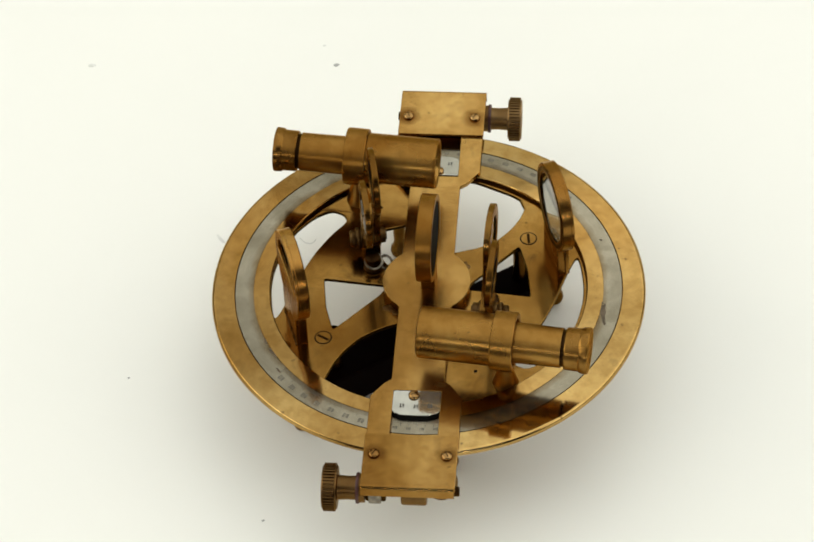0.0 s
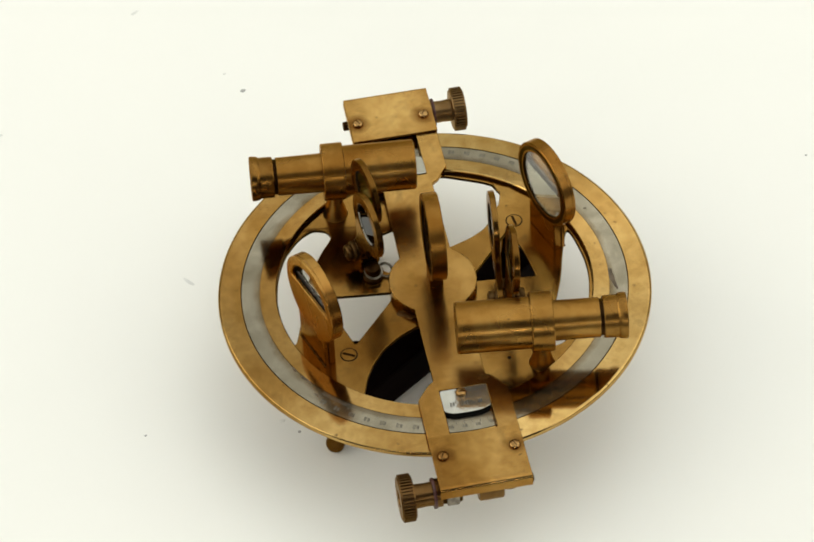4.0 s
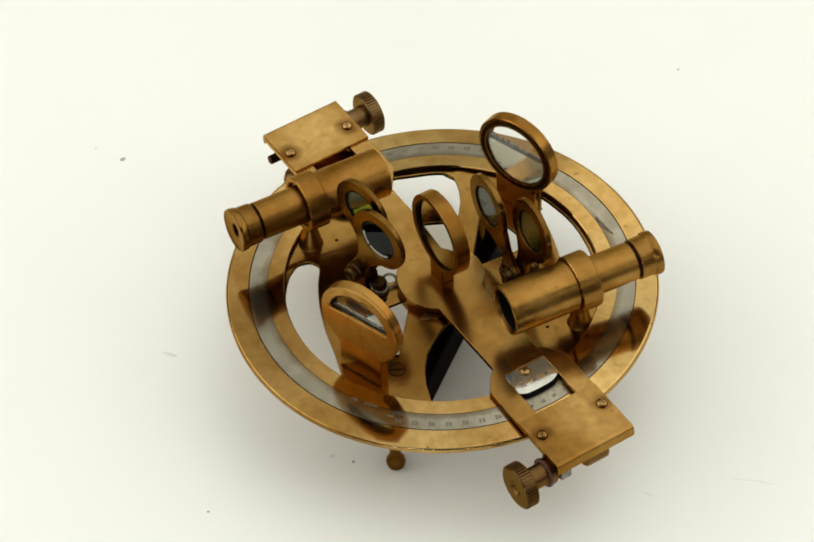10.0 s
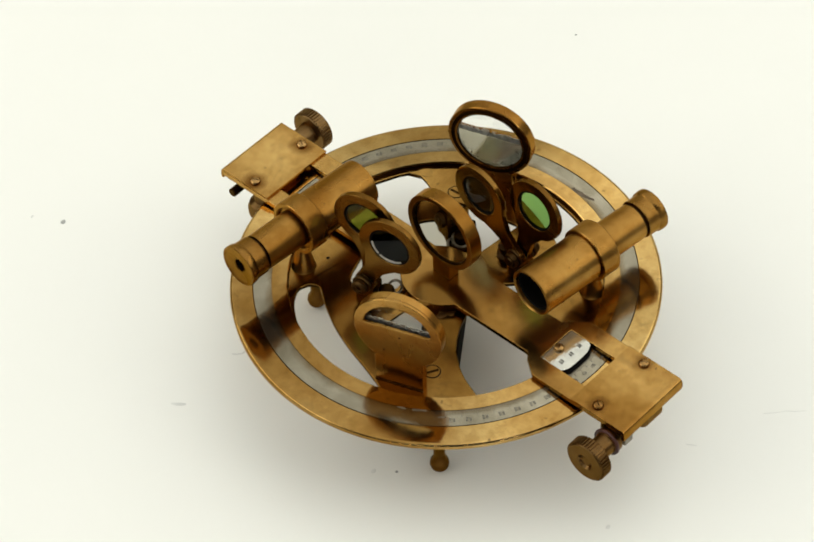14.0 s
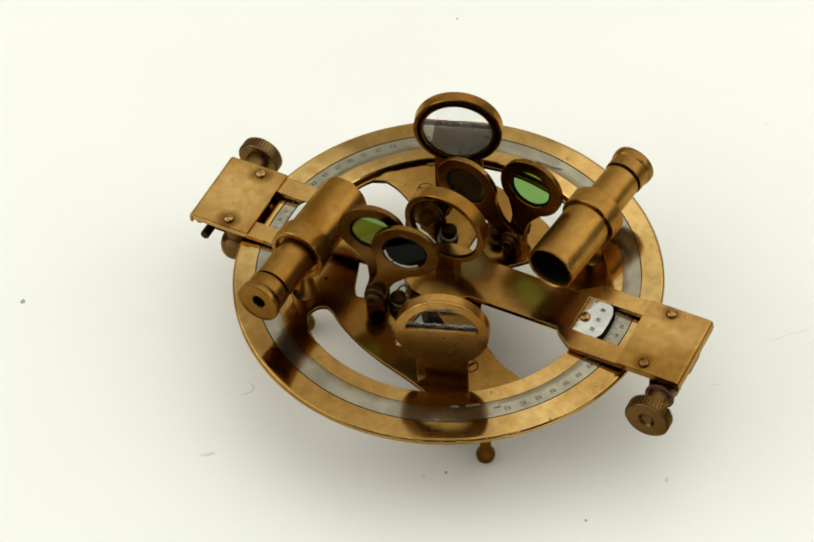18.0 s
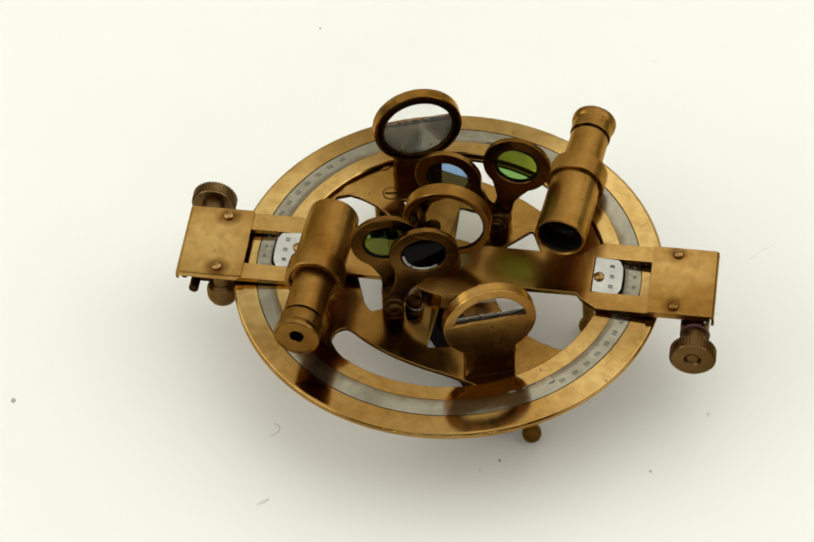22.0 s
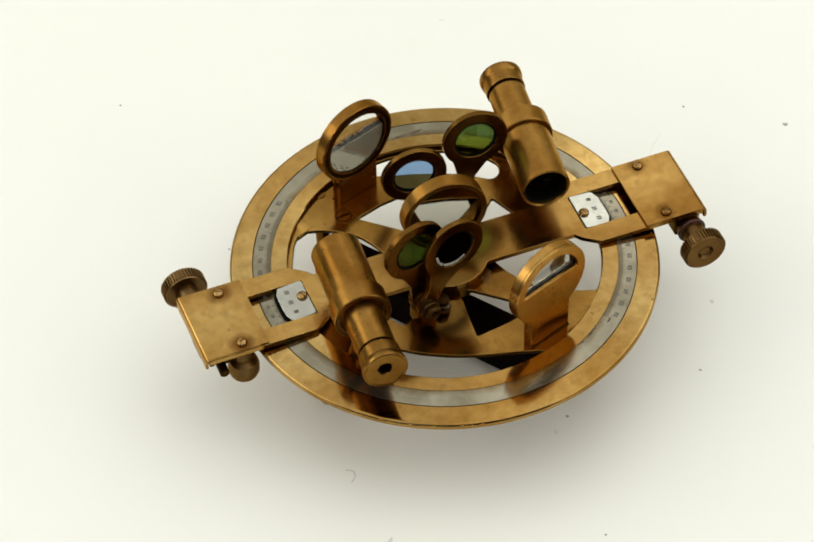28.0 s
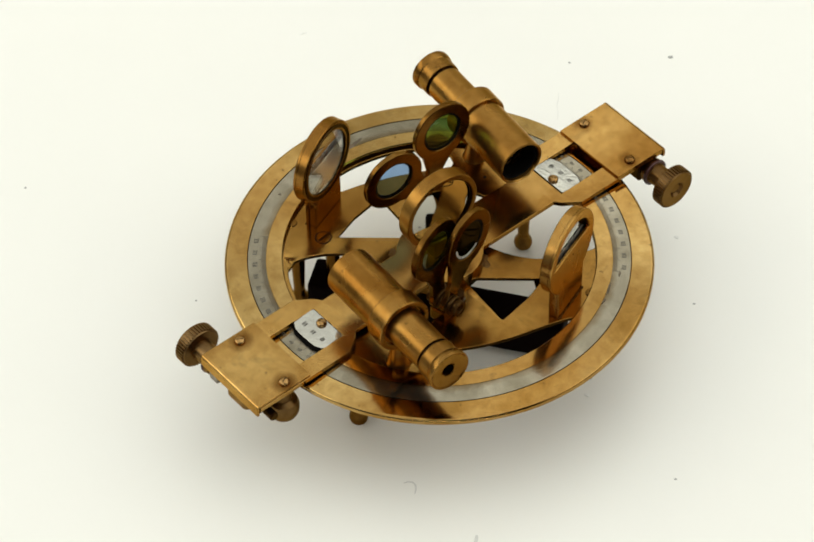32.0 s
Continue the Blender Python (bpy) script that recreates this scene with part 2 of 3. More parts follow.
def arc(r, a0, a1, n, cx=0.0, cy=0.0):
    return [(cx + r * math.cos(radians(a0 + (a1 - a0) * k / (n - 1))), cy + r * math.sin(radians(a0 + (a1 - a0) * k / (n - 1)))) for k in range(n)]


def rounded(points, turns=2):
    """Cuts the corners of a closed outline."""
    for _ in range(turns):
        out = []
        for (ax, ay), (bx, by) in zip(points, points[1:] + points[:1]):
            out += [(ax * 0.8 + bx * 0.2, ay * 0.8 + by * 0.2), (ax * 0.2 + bx * 0.8, ay * 0.2 + by * 0.8)]
        points = out
    return points


def eased(points, r):
    """Rounds the corners of a closed outline by a set radius."""
    out = []
    n = len(points)
    for k in range(n):
        p, a, b = Vector(points[k]), Vector(points[k - 1]), Vector(points[(k + 1) % n])
        a, b = p + (a - p).normalized() * r, p + (b - p).normalized() * r
        out += [tuple(a * (1 - f) ** 2 + p * 2 * f * (1 - f) + b * f * f) for f in (0.0, 0.33, 0.67, 1.0)]
    return out


def plate(loops, z0, z1, bevel=0.25, m=None):
    """A flat plate with holes: the first outline outside, the others cut out of it."""
    cu = bpy.data.curves.new("outline", "CURVE")
    cu.dimensions, cu.fill_mode = "2D", "BOTH"
    cu.extrude, cu.bevel_depth, cu.bevel_resolution = (z1 - z0) / 2 - bevel, bevel, 2
    cu.offset = -bevel
    for loop in loops:
        s = cu.splines.new("POLY")
        s.points.add(len(loop) - 1)
        for q, (x, y) in zip(s.points, loop):
            q.co = (x, y, 0, 1)
        s.use_cyclic_u = True
    ob = new("outline", cu)
    deps = bpy.context.evaluated_depsgraph_get()
    me = bpy.data.meshes.new_from_object(ob.evaluated_get(deps))
    bm = bmesh.new()
    bm.from_mesh(me)
    bmesh.ops.remove_doubles(bm, verts=bm.verts, dist=1e-4)
    bmesh.ops.translate(bm, vec=(0, 0, (z0 + z1) / 2), verts=bm.verts)
    if m is not None:
        bmesh.ops.transform(bm, matrix=m, verts=bm.verts)
    bpy.data.objects.remove(ob)
    bpy.data.curves.remove(cu)
    bpy.data.meshes.remove(me)
    return bm


def spun(points):
    return [(-x, -y) for x, y in points]


HALF = Matrix.Rotation(math.pi, 4, "Z")

# ---- the unseen room, added to bounce and block light ----


def room():
    def slab(name, centre, size, mat, label):
        ob = part(name, block([c * 1000 for c in centre], [s * 1000 for s in size], 0), mat)
        return tagged(ob, label, name.split("_")[0], kind="structure")

    slab("floor", (0, 0, -0.84), (4.4, 4.4, 0.1), FLOOR, "plain grey floor of the photo room")
    slab("ceiling", (0, 0, 1.85), (4.4, 4.4, 0.1), DARK_BLOCKER, "unseen dark ceiling, added to darken reflections")
    slab("wall_north", (0, 2.15, 0.505), (4.4, 0.1, 2.58), BOARD, "unseen white wall behind the table, added to bounce light")
    slab("wall_south", (0, -2.15, 0.505), (4.4, 0.1, 2.58), DARK_BLOCKER, "unseen dark wall behind the camera, added to darken reflections")
    slab("wall_east", (2.15, 0, 0.505), (0.1, 4.18, 2.58), WALL, "unseen grey wall, added and kept dim for darker brass sides")
    slab("wall_west", (-2.15, 0, 0.505), (0.1, 4.18, 2.58), WALL, "unseen grey wall, added and kept dim for darker brass sides")


room()


def table():
    top = tagged(new("table"), "white table under the turning board", "table")
    part("tabletop", block((0, 0, -55), (1200, 900, 30), 4), BOARD, top)
    for sx in (-1, 1):
        for sy in (-1, 1):
            part("leg", block((sx * 550, sy * 400, -430), (45, 45, 718), 3), BOARD, top)


table()

# ---- the turning board ----
board = tagged(new("turntable"), "round white turning board with faint scuffs and dust", "turntable")
part("disc", lathe([(0, -12), (258, -12), (260, -10), (260, -2), (258, 0), (0, 0)], 160), BOARD, board)
part("base", lathe([(0, -39.5), (90, -39.5), (90, -36), (60, -30), (60, -12.5), (0, -12.5)], 64), BOARD, board)


def on_board(x, y):
    """A place on the board from one in the instrument's plan, both in millimetres."""
    v = Matrix.Rotation(radians(HEADING), 4, "Z") @ Vector((x, y, 0)) + CENTRE * 1000
    return v.x, v.y


def speck(x, y, size, seed, mat=DUST, long=1.0, turn=0.0):
    rnd = random.Random(seed)
    bm = bmesh.new()
    bmesh.ops.create_icosphere(bm, subdivisions=2, radius=size)
    for v in bm.verts:
        v.co *= rnd.uniform(0.7, 1.25)
        v.co.x *= long
        v.co.z = abs(v.co.z) * 0.35
    px, py = on_board(x, y)
    part("speck", bm, mat, board, m=Matrix.Translation((px, py, 0.02)) @ Matrix.Rotation(radians(turn), 4, "Z"))


for k, (x, y, size, mat, lo, turn) in enumerate([
        (-40.2, 128.7, 0.75, DUST, 1.2, 20), (40.9, -137.6, 0.75, DUST, 1.2, 50), (-46.0, -21.0, 0.5, DUST, 1.0, 0),
        (-122.3, 124.1, 0.8, SCUFF, 1.5, 0), (-45.1, 138.1, 0.4, SCUFF, 1.5, 0), (-91.7, -13.2, 0.35, DUST, 1.2, 0),
        (-44.8, -66.0, 0.4, DUST, 1.2, 30), (-70.6, 174.3, 0.6, SCUFF, 3.0, 30), (134.8, 61.2, 0.4, DUST, 1.0, 0),
        (61.5, -110.4, 0.4, DUST, 1.2, 0), (59.0, 49.9, 0.35, DUST, 1.0, 0), (-20.5, -81.6, 0.6, SCUFF, 1.6, 0), (132.0, -52.4, 0.5, SCUFF, 3.0, 70),
        (-50.3, -15.6, 0.6, SCUFF, 1.6, 0)]):
    speck(x, y, size, k, mat, lo, turn)


def scuff(points, width, mat):
    """A thin scrape along a line of places in the instrument's plan."""
    bm = bmesh.new()
    n = len(points)
    low, high = [], []
    for k, (x, y) in enumerate(points):
        ax, ay = points[max(k - 1, 0)]
        bx, by = points[min(k + 1, n - 1)]
        side = Vector((ay - by, bx - ax, 0)).normalized() * width * (0.25 + 0.75 * math.sin(math.pi * (k + 0.5) / n))
        for sign in (-1, 1):
            px, py = on_board(x + sign * side.x, y + sign * side.y)
            low.append(bm.verts.new((px, py, 0.0)))
            high.append(bm.verts.new((px, py, 0.06)))
    for k in range(0, 2 * n - 2, 2):
        bm.faces.new((high[k], high[k + 1], high[k + 3], high[k + 2]))
        bm.faces.new((low[k], high[k], high[k + 2], low[k + 2]))
        bm.faces.new((low[k + 1], low[k + 3], high[k + 3], high[k + 1]))
    part("scuff", bm, mat, board)


scuff([(-39.6, 48.4), (-40.2, 47.0), (-41.2, 46.2), (-42.6, 46.3), (-43.8, 47.2), (-44.9, 48.6)], 0.28, SCUFF_DARK)
scuff([(-71.4, 48.5), (-70.4, 47.0), (-69.6, 46.0), (-68.6, 44.9)], 0.6, SCUFF)
scuff([(53.1, -97.9), (50.9, -95.9), (49.2, -93.6), (46.4, -91.6), (43.9, -89.1)], 0.14, SCUFF)
scuff([(19.0, -79.0), (20.0, -80.5), (20.8, -82.0)], 0.22, SCUFF)

# ---- the sextant ----
sextant = tagged(new("sextant"), "antique brass double-telescope sextant with full silvered circle on four feet", "sextant")
TOP, FLOOR_Z = 33.1, 32.3   # heights of the circle's face and of the frame inside it

# circle with its inlaid silver band
ring = part("circle", lathe([(52, TOP - 3.0), (47.9, TOP - 1.7), (47.4, TOP - 1.6), (47.4, TOP - 0.3), (47.7, TOP), (52.3, TOP), (52.3, TOP - 0.5), (58.2, TOP - 0.5), (58.2, TOP),
                             (64.0, TOP), (64.4, TOP - 0.06), (64.7, TOP - 0.24), (64.9, TOP - 0.55), (65, TOP - 0.95), (64.95, TOP - 1.7), (64.2, TOP - 2.6)], 180, closed=True), BRASS, sextant)
band = part("scale_band", lathe([(52.42, TOP - 0.45), (52.42, TOP - 0.06), (57.85, TOP - 0.06), (57.85, TOP - 0.45)], 180, closed=True), SILVER, ring,
            "tarnished silver scale band")
part("joint", lathe([(57.92, TOP - 0.44), (57.92, TOP - 0.16), (58.14, TOP - 0.16), (58.14, TOP - 0.44)], 180, closed=True), BRASS_BLACK, ring, "dark joint line along the band")
part("inner_edge", lathe([(47.3, TOP - 1.66), (47.34, TOP - 0.75), (47.5, TOP - 0.75), (47.5, TOP - 1.66)], 180, closed=True), BRASS_BLACK, ring, "near-black lower inner edge")


def graduations():
    bm = bmesh.new()

    def mark(r, a, dr, da_mm):
        m = Matrix.Rotation(radians(a), 4, "Z") @ Matrix.Translation((r, 0, TOP - 0.05))
        block((0, 0, 0), (dr, da_mm, 0.06), 0, bm, m=m)

    for half in (0, 180):
        for k in range(75):
            a = 41.5 + k * 0.5 + half
            mark(53.2 if k % 10 else 53.6, a, 1.3 if k % 10 else 2.2, 0.12)
        for k in range(8):
            a = 43.5 + k * 5 + half
            for d in (-0.75, -0.3, 0.3, 0.75):
                mark(55.8, a + d, 1.35, 0.2)
            for d, r in ((-0.5, 55.2), (-0.5, 56.4), (0.5, 55.8), (0.5, 56.4)):
                mark(r, a + d, 0.2, 0.5)
        for k in range(29):
            a = 83 + k * 0.5 + half
            mark(53.4 if k % 5 else 53.9, a, 1.5 if k % 5 else 2.4, 0.16)
        for k in range(4):
            for d in (-0.5, 0.1, 0.5):
                mark(56.0, 84 + k * 4 + half + d, 1.0, 0.25)
    part("engraved_scale", bm, INK, band, "black engraved scale marks")["kind"] = "stuff"


graduations()
ring.location = (0.4 * MM, -0.2 * MM, 0.0)   # the circle sits a little off the hub


def stain(x, y, long, wide, turn, seed):
    """A brown corrosion patch on the circle."""
    rnd = random.Random(seed)
    bm = bmesh.new()
    rim = []
    for k in range(22):
        a = 2 * math.pi * k / 22
        f = rnd.uniform(0.55, 1.2)
        rim.append(bm.verts.new((long * f * math.cos(a), wide * f * math.sin(a), 0)))
    bm.faces.new(rim)
    up = bmesh.ops.extrude_face_region(bm, geom=bm.faces[:])
    bmesh.ops.translate(bm, vec=(0, 0, 0.03), verts=[v for v in up["geom"] if isinstance(v, bmesh.types.BMVert)])
    part("stain", bm, STAIN, ring, "dark corrosion stain", m=Matrix.Translation((x, y, TOP - 0.055)) @ Matrix.Rotation(radians(turn), 4, "Z"))


for k, (x, y, long, wide, turn) in enumerate([(52.4, -8.6, 4.0, 0.8, 96), (52.9, -6.0, 1.2, 0.35, 90), (52.9, -12.5, 1.6, 0.4, 100), (51.0, 20.9, 0.5, 0.4, 0),
                                              (-46.6, -24.4, 1.8, 0.4, 118), (-43.8, -29.0, 2.4, 0.5, 126), (-41.6, -35.6, 1.2, 0.35, 130)]):
    stain(x, y, long, wide, turn, k)

# the face of the circle falls a little towards its outer edge
for ob in (ring, *ring.children_recursive):
    for v in ob.data.vertices:
        v.co.z += 0.85 * MM - max(0.0, math.hypot(v.co.x, v.co.y) - 47.4 * MM) * math.tan(radians(3.2))

# spoked frame inside the circle
O1 = [(-31.5, 31.0), (-27.6, 29.6), (-26.2, 26.5), (-30.6, 20.8), (-35.2, 12.5), (-38.6, 3.5), (-41.0, -5.5), (-44.6, -15.4), (-46.6, -10.5),
      (-47.6, -2.0), (-47.4, 5.0), (-45.4, 13.5), (-41.8, 21.5), (-36.4, 28.0)]
O2 = [(-31.2, 2.4), (-12.2, 0.4), (-13.6, -3.0), (-26.8, -18.0), (-29.6, -9.0)]
O3 = [(-4.0, -13.6), (-7.1, -14.6), (-10.4, -15.8), (-14.0, -17.7), (-18.8, -21.2), (-22.8, -26.2), (-25.4, -31.0), (-28.1, -38.6), (-22.0, -42.9), (-14.0, -46.1), (-4.0, -48.2)]
O7 = [(-19.2, 20.8), (-16.0, 23.0), (-4.5, 26.9), (-4.5, 9.5), (-12.5, 8.5), (-15.0, 12.5)]
O8 = [(-19.0, 23.6), (-4.5, 29.8), (-4.5, 8.8)]
O4 = [(4.0, 13.6), (7.1, 14.6), (10.4, 15.7), (14.8, 17.2), (19.7, 20.0), (23.8, 25.0), (26.5, 30.0), (27.8, 34.8), (27.0, 37.2), (23.3, 39.8), (12.3, 44.8), (4.0, 46.2)]


def inside(points, r):
    return [(x * min(1, r / math.hypot(x, y)), y * min(1, r / math.hypot(x, y))) for x, y in points]


long_slot = rounded(inside(O1, 46.9), 2)
holes = [long_slot, eased(O2, 0.9), eased(inside(O3, 47.6), 1.2), spun(long_slot), spun(eased(O2, 0.9)), eased(O4, 1.6), eased(O7, 1.4), spun(eased(O8, 1.0))]
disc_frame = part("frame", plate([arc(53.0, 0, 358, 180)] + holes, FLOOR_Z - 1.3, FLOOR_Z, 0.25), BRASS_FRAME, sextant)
disc_frame.data.materials.append(BRASS_BLACK)   # the sawn sides of its openings are near black
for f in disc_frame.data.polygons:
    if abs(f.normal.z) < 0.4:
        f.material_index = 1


def screw(name, p, r, h, parent, mat=BRASS_KNOB, slot=20.0, axis=(0, 0, 1)):
    """A slotted cheese-head screw whose head stands on p."""
    m = frame_to(p, axis, (0, 1, 0) if abs(axis[2]) > 0.5 else (0, 0, 1)) @ Matrix.Rotation(radians(slot), 4, "Z")
    bm = lathe([(r * 0.8, -0.4), (r, 0), (r - 0.05, h), (0, h)], 28) if h < 0.5 else lathe([(r * 0.8, -0.4), (r, 0), (r, h * 0.35), (r * 0.9, h * 0.65), (r * 0.68, h * 0.9), (r * 0.36, h * 1.03), (0, h * 1.06)], 28)
    s = part(name, bm, mat, parent, m=m)
    part("slot", block((0, 0, h), (r * (1.2 if h > 0.5 else 1.7), r * (0.15 if h > 0.5 else 0.34), 0.12), 0), BRASS_BLACK, s, m=m)
    return s


for q in (Matrix(), HALF):
    p = q @ Vector((-29.4, -21.4, FLOOR_Z))
    screw("frame_screw", p, 2.3, 0.1, disc_frame, BRASS_FRAME, 97 if q == HALF else 150)
    part("gap", lathe([(2.3, 0.02), (2.3, 0.06), (2.6, 0.06), (2.6, 0.02)], 28, closed=True, m=Matrix.Translation(p)), BLACK, disc_frame)
    p = q @ Vector((-9.6, -9.6, FLOOR_Z))
    rnd = random.Random(8)
    patch = bmesh.new()
    for k in range(16):
        b, d = rnd.uniform(0, 6.28), rnd.uniform(0, 2.2)
        lathe([(rnd.uniform(0.5, 1.3), 0), (0.4, 0.12), (0, 0.14)], 9, bm=patch, m=Matrix.Translation(p) @ Matrix.Rotation(radians(-38), 4, "Z") @ Matrix.Translation((d * 1.5 * math.cos(b), d * 0.7 * math.sin(b), rnd.uniform(0, 0.05))))
    part("solder_patch", patch, BRASS_KNOB, disc_frame, "brownish solder smeared beside the hub")["kind"] = "stuff"
    p = q @ Vector((-16.4, 32.6, FLOOR_Z))
    part("pit", lathe([(0.55, 0.01), (0.5, 0.05), (0, 0.06)], 14, m=Matrix.Translation(p)), BLACK, disc_frame)
    p = q @ Vector((-40.6, -25.0, FLOOR_Z))
    part("rivet", lathe([(1.9, 0), (1.7, 0.3), (0, 0.5)], 24, m=Matrix.Translation(p)), BRASS_DARK, disc_frame)


# feet
for x, y in ((-36.3, -29.6), (37.0, 25.8), (-12.4, 43.0), (8.6, -42.2)):
    b = x * math.tan(radians(LEAN))   # so that all four stand on the board
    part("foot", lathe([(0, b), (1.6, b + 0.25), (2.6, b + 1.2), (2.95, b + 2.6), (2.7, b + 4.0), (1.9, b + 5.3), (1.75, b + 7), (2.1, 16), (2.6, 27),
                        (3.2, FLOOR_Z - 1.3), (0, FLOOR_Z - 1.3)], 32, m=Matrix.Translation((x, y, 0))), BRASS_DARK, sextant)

# wooden grip hung under the frame
grip = part("grip", block((0, 0.9, 9.8), (80, 12, 13.4), 1.2, rz=35.3), WOOD, sextant, "dark ebonised wooden hand grip under the frame")
for s in (-1, 1):
    a = radians(35.3)
    part("pillar", lathe([(2.6, 16), (2.2, 19), (2.2, 27), (3, FLOOR_Z - 1.3)], 24, m=Matrix.Translation((s * 33 * math.cos(a), 0.9 + s * 33 * math.sin(a), 0))),
         BRASS_DARK, grip)

# index arm across the circle, with a round hub
ARM0, ARM1 = 34.05, 35.7
arm_outline = ([(13.3, 79.7), (13.3, 46.0), (9.6, 41.0), (7.6, 39.5), (7.6, 11.0)]
               + arc(13.2, 52, -52, 22) + [(8.1, -12.5), (7.8, -39.5), (9.6, -41.0), (13.3, -46.0), (13.3, -79.7)]
               + [(-13.3, -79.7), (-13.3, -46.0), (-9.6, -41.0), (-7.6, -39.5), (-7.6, -11.0)]
               + arc(13.2, 232, 128, 22) + [(-8.1, 12.5), (-7.8, 39.5), (-9.6, 41.0), (-13.3, 46.0), (-13.3, 79.7)])
window = [(-7.2, 43.6), (6.6, 43.6), (6.6, 64), (-7.2, 64)]
arm = part("index_arm", plate([arm_outline, window, spun(window)], ARM0, ARM1, 0.2), BRASS_ARM, sextant)
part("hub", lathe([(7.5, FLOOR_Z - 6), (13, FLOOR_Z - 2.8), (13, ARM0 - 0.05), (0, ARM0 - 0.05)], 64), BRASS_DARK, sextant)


VERNIER = ([(-6.7, 43.9), (6.2, 43.9), (6.6, 44.3), (6.8, 50.6), (6.4, 51.5)] + arc(52.7, 84.2, 95.8, 12)[1:-1] + [(-6.7, 51.5), (-7.2, 50.6), (-7.1, 44.3)])


def arm_end(q):
    """Cover plate, vernier and tangent screw of one end of the arm."""
    # a sheet bent down along its outer edge: the section in y and z, drawn out along x
    bend = [(61.0, 35.78), (79.6, 35.78), (79.95, 35.6), (80.05, 35.2), (80.05, 32.7), (80.85, 32.7), (80.85, 35.3)] + arc(1.25, 0, 90, 6, 79.6, 35.28) + [(61.0, 36.53)]
    side = Matrix(((0, 0, 1, 0), (1, 0, 0, 0), (0, 1, 0, 0), (0, 0, 0, 1)))
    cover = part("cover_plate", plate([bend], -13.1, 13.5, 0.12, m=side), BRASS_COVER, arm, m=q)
    for x in (-10.4, 10.4):
        p = q @ Vector((x, 68.6, 36.5))
        screw("screw", p, 1.65, 1.05, cover, BRASS_SCREW, 115 if x < 0 else 60)
    slope = q @ Matrix.Translation((0, 43.9, 35.8)) @ Matrix.Rotation(radians(-4.2), 4, "X") @ Matrix.Translation((0, -43.9, -35.8))   # it falls outward like the circle
    v = part("vernier", plate([VERNIER], 35.3, 35.85, 0.1, m=slope), IVORY, arm,
             "silver-white vernier plate")
    part("vernier_seat", plate([[(x * 0.97, y + (0.8 if y > 49 else 0.1)) for x, y in VERNIER]], 33.25, 34.9, 0.1, m=slope), BLACK, v)
    marks = bmesh.new()
    for k, x in enumerate((-4.6, -0.2, 4.2)):
        for d in ((-0.5, 0.5) if k else (-0.4, 0.4)):
            block((x * 0.92 + d * 0.8, 49.5 - 0.012 * x * x, 35.87), (0.4, 1.4, 0.05), 0, marks, m=slope)
            block((x * 0.92 + d * 0.8, 49.5 + d * 0.6, 35.87), (0.7, 0.28, 0.05), 0, marks, m=slope)
    part("marks", marks, INK_PALE, v)
    screw("vernier_screw", q @ Vector((0.6, 45.6, 35.85)), 1.6, 0.9, v, BRASS_SCREW, 30)
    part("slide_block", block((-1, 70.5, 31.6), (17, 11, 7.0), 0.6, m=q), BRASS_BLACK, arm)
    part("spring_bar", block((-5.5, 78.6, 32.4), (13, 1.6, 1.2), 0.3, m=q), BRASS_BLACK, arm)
    part("half_nut", lathe([(0, -3.6), (4.0, -3.6), (4.3, -3.2), (4.3, 3.2), (4.0, 3.6), (0, 3.6)], 28, m=q @ frame_to((-1.5, 76.0, 30.0), (1, 0, 0))), BRASS_KNOB, arm)
    part("clip", block((9.6, 79.0, 30.2), (3.6, 1.4, 5.0), 0.4, m=q), GREY_METAL, arm)
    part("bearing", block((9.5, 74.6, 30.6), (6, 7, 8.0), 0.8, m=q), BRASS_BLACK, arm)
    part("clamp_nut", lathe([(0, 20.0), (2.6, 20.2), (4.1, 21.0), (4.7, 22.4), (4.8, 24.8), (4.2, 26.6), (2.6, 27.6), (2.4, 33)], 28, m=q @ Matrix.Translation((-8.5, 68, 0))), BRASS_NUT, arm)
    m = q @ frame_to((0, 75.6, 29.6), (1, 0, 0))
    shaft = part("tangent_screw", lathe([(0, -8.0), (1.4, -8.0), (1.5, 12.5), (4.1, 12.6), (4.2, 14.2), (3.7, 14.4), (3.7, 15.0), (3.5, 15.2), (3.4, 17.5), (3.6, 20.4), (0, 20.4)], 32, m=m), BRASS_KNOB, arm)
    part("washer", lathe([(3.4, 14.2), (4.4, 14.2), (4.5, 14.4), (4.5, 14.9), (4.4, 15.1), (3.4, 15.1)], 28, m=m), RED_FIBRE, shaft, "dark red washer")
    part("pin", lathe([(0, -14.3), (1.2, -14.3), (1.45, -14.0), (1.45, -8.1), (0, -8.1)], 24, m=m), BRASS_BLACK, shaft)
    bm = lathe([(0, 20.3), (3.0, 20.3), (6.2, 20.5), (6.4, 20.9), (6.4, 24.2), (6.2, 24.7), (2.6, 24.7), (2.3, 24.2), (1.9, 23.6), (1.7, 23.6), (1.6, 24.1), (0.0, 24.2)], 32)
    part("knob", bm, BRASS_KNOB, shaft, "knurled tarnished brass knob", m=m)
    ribs = bmesh.new()
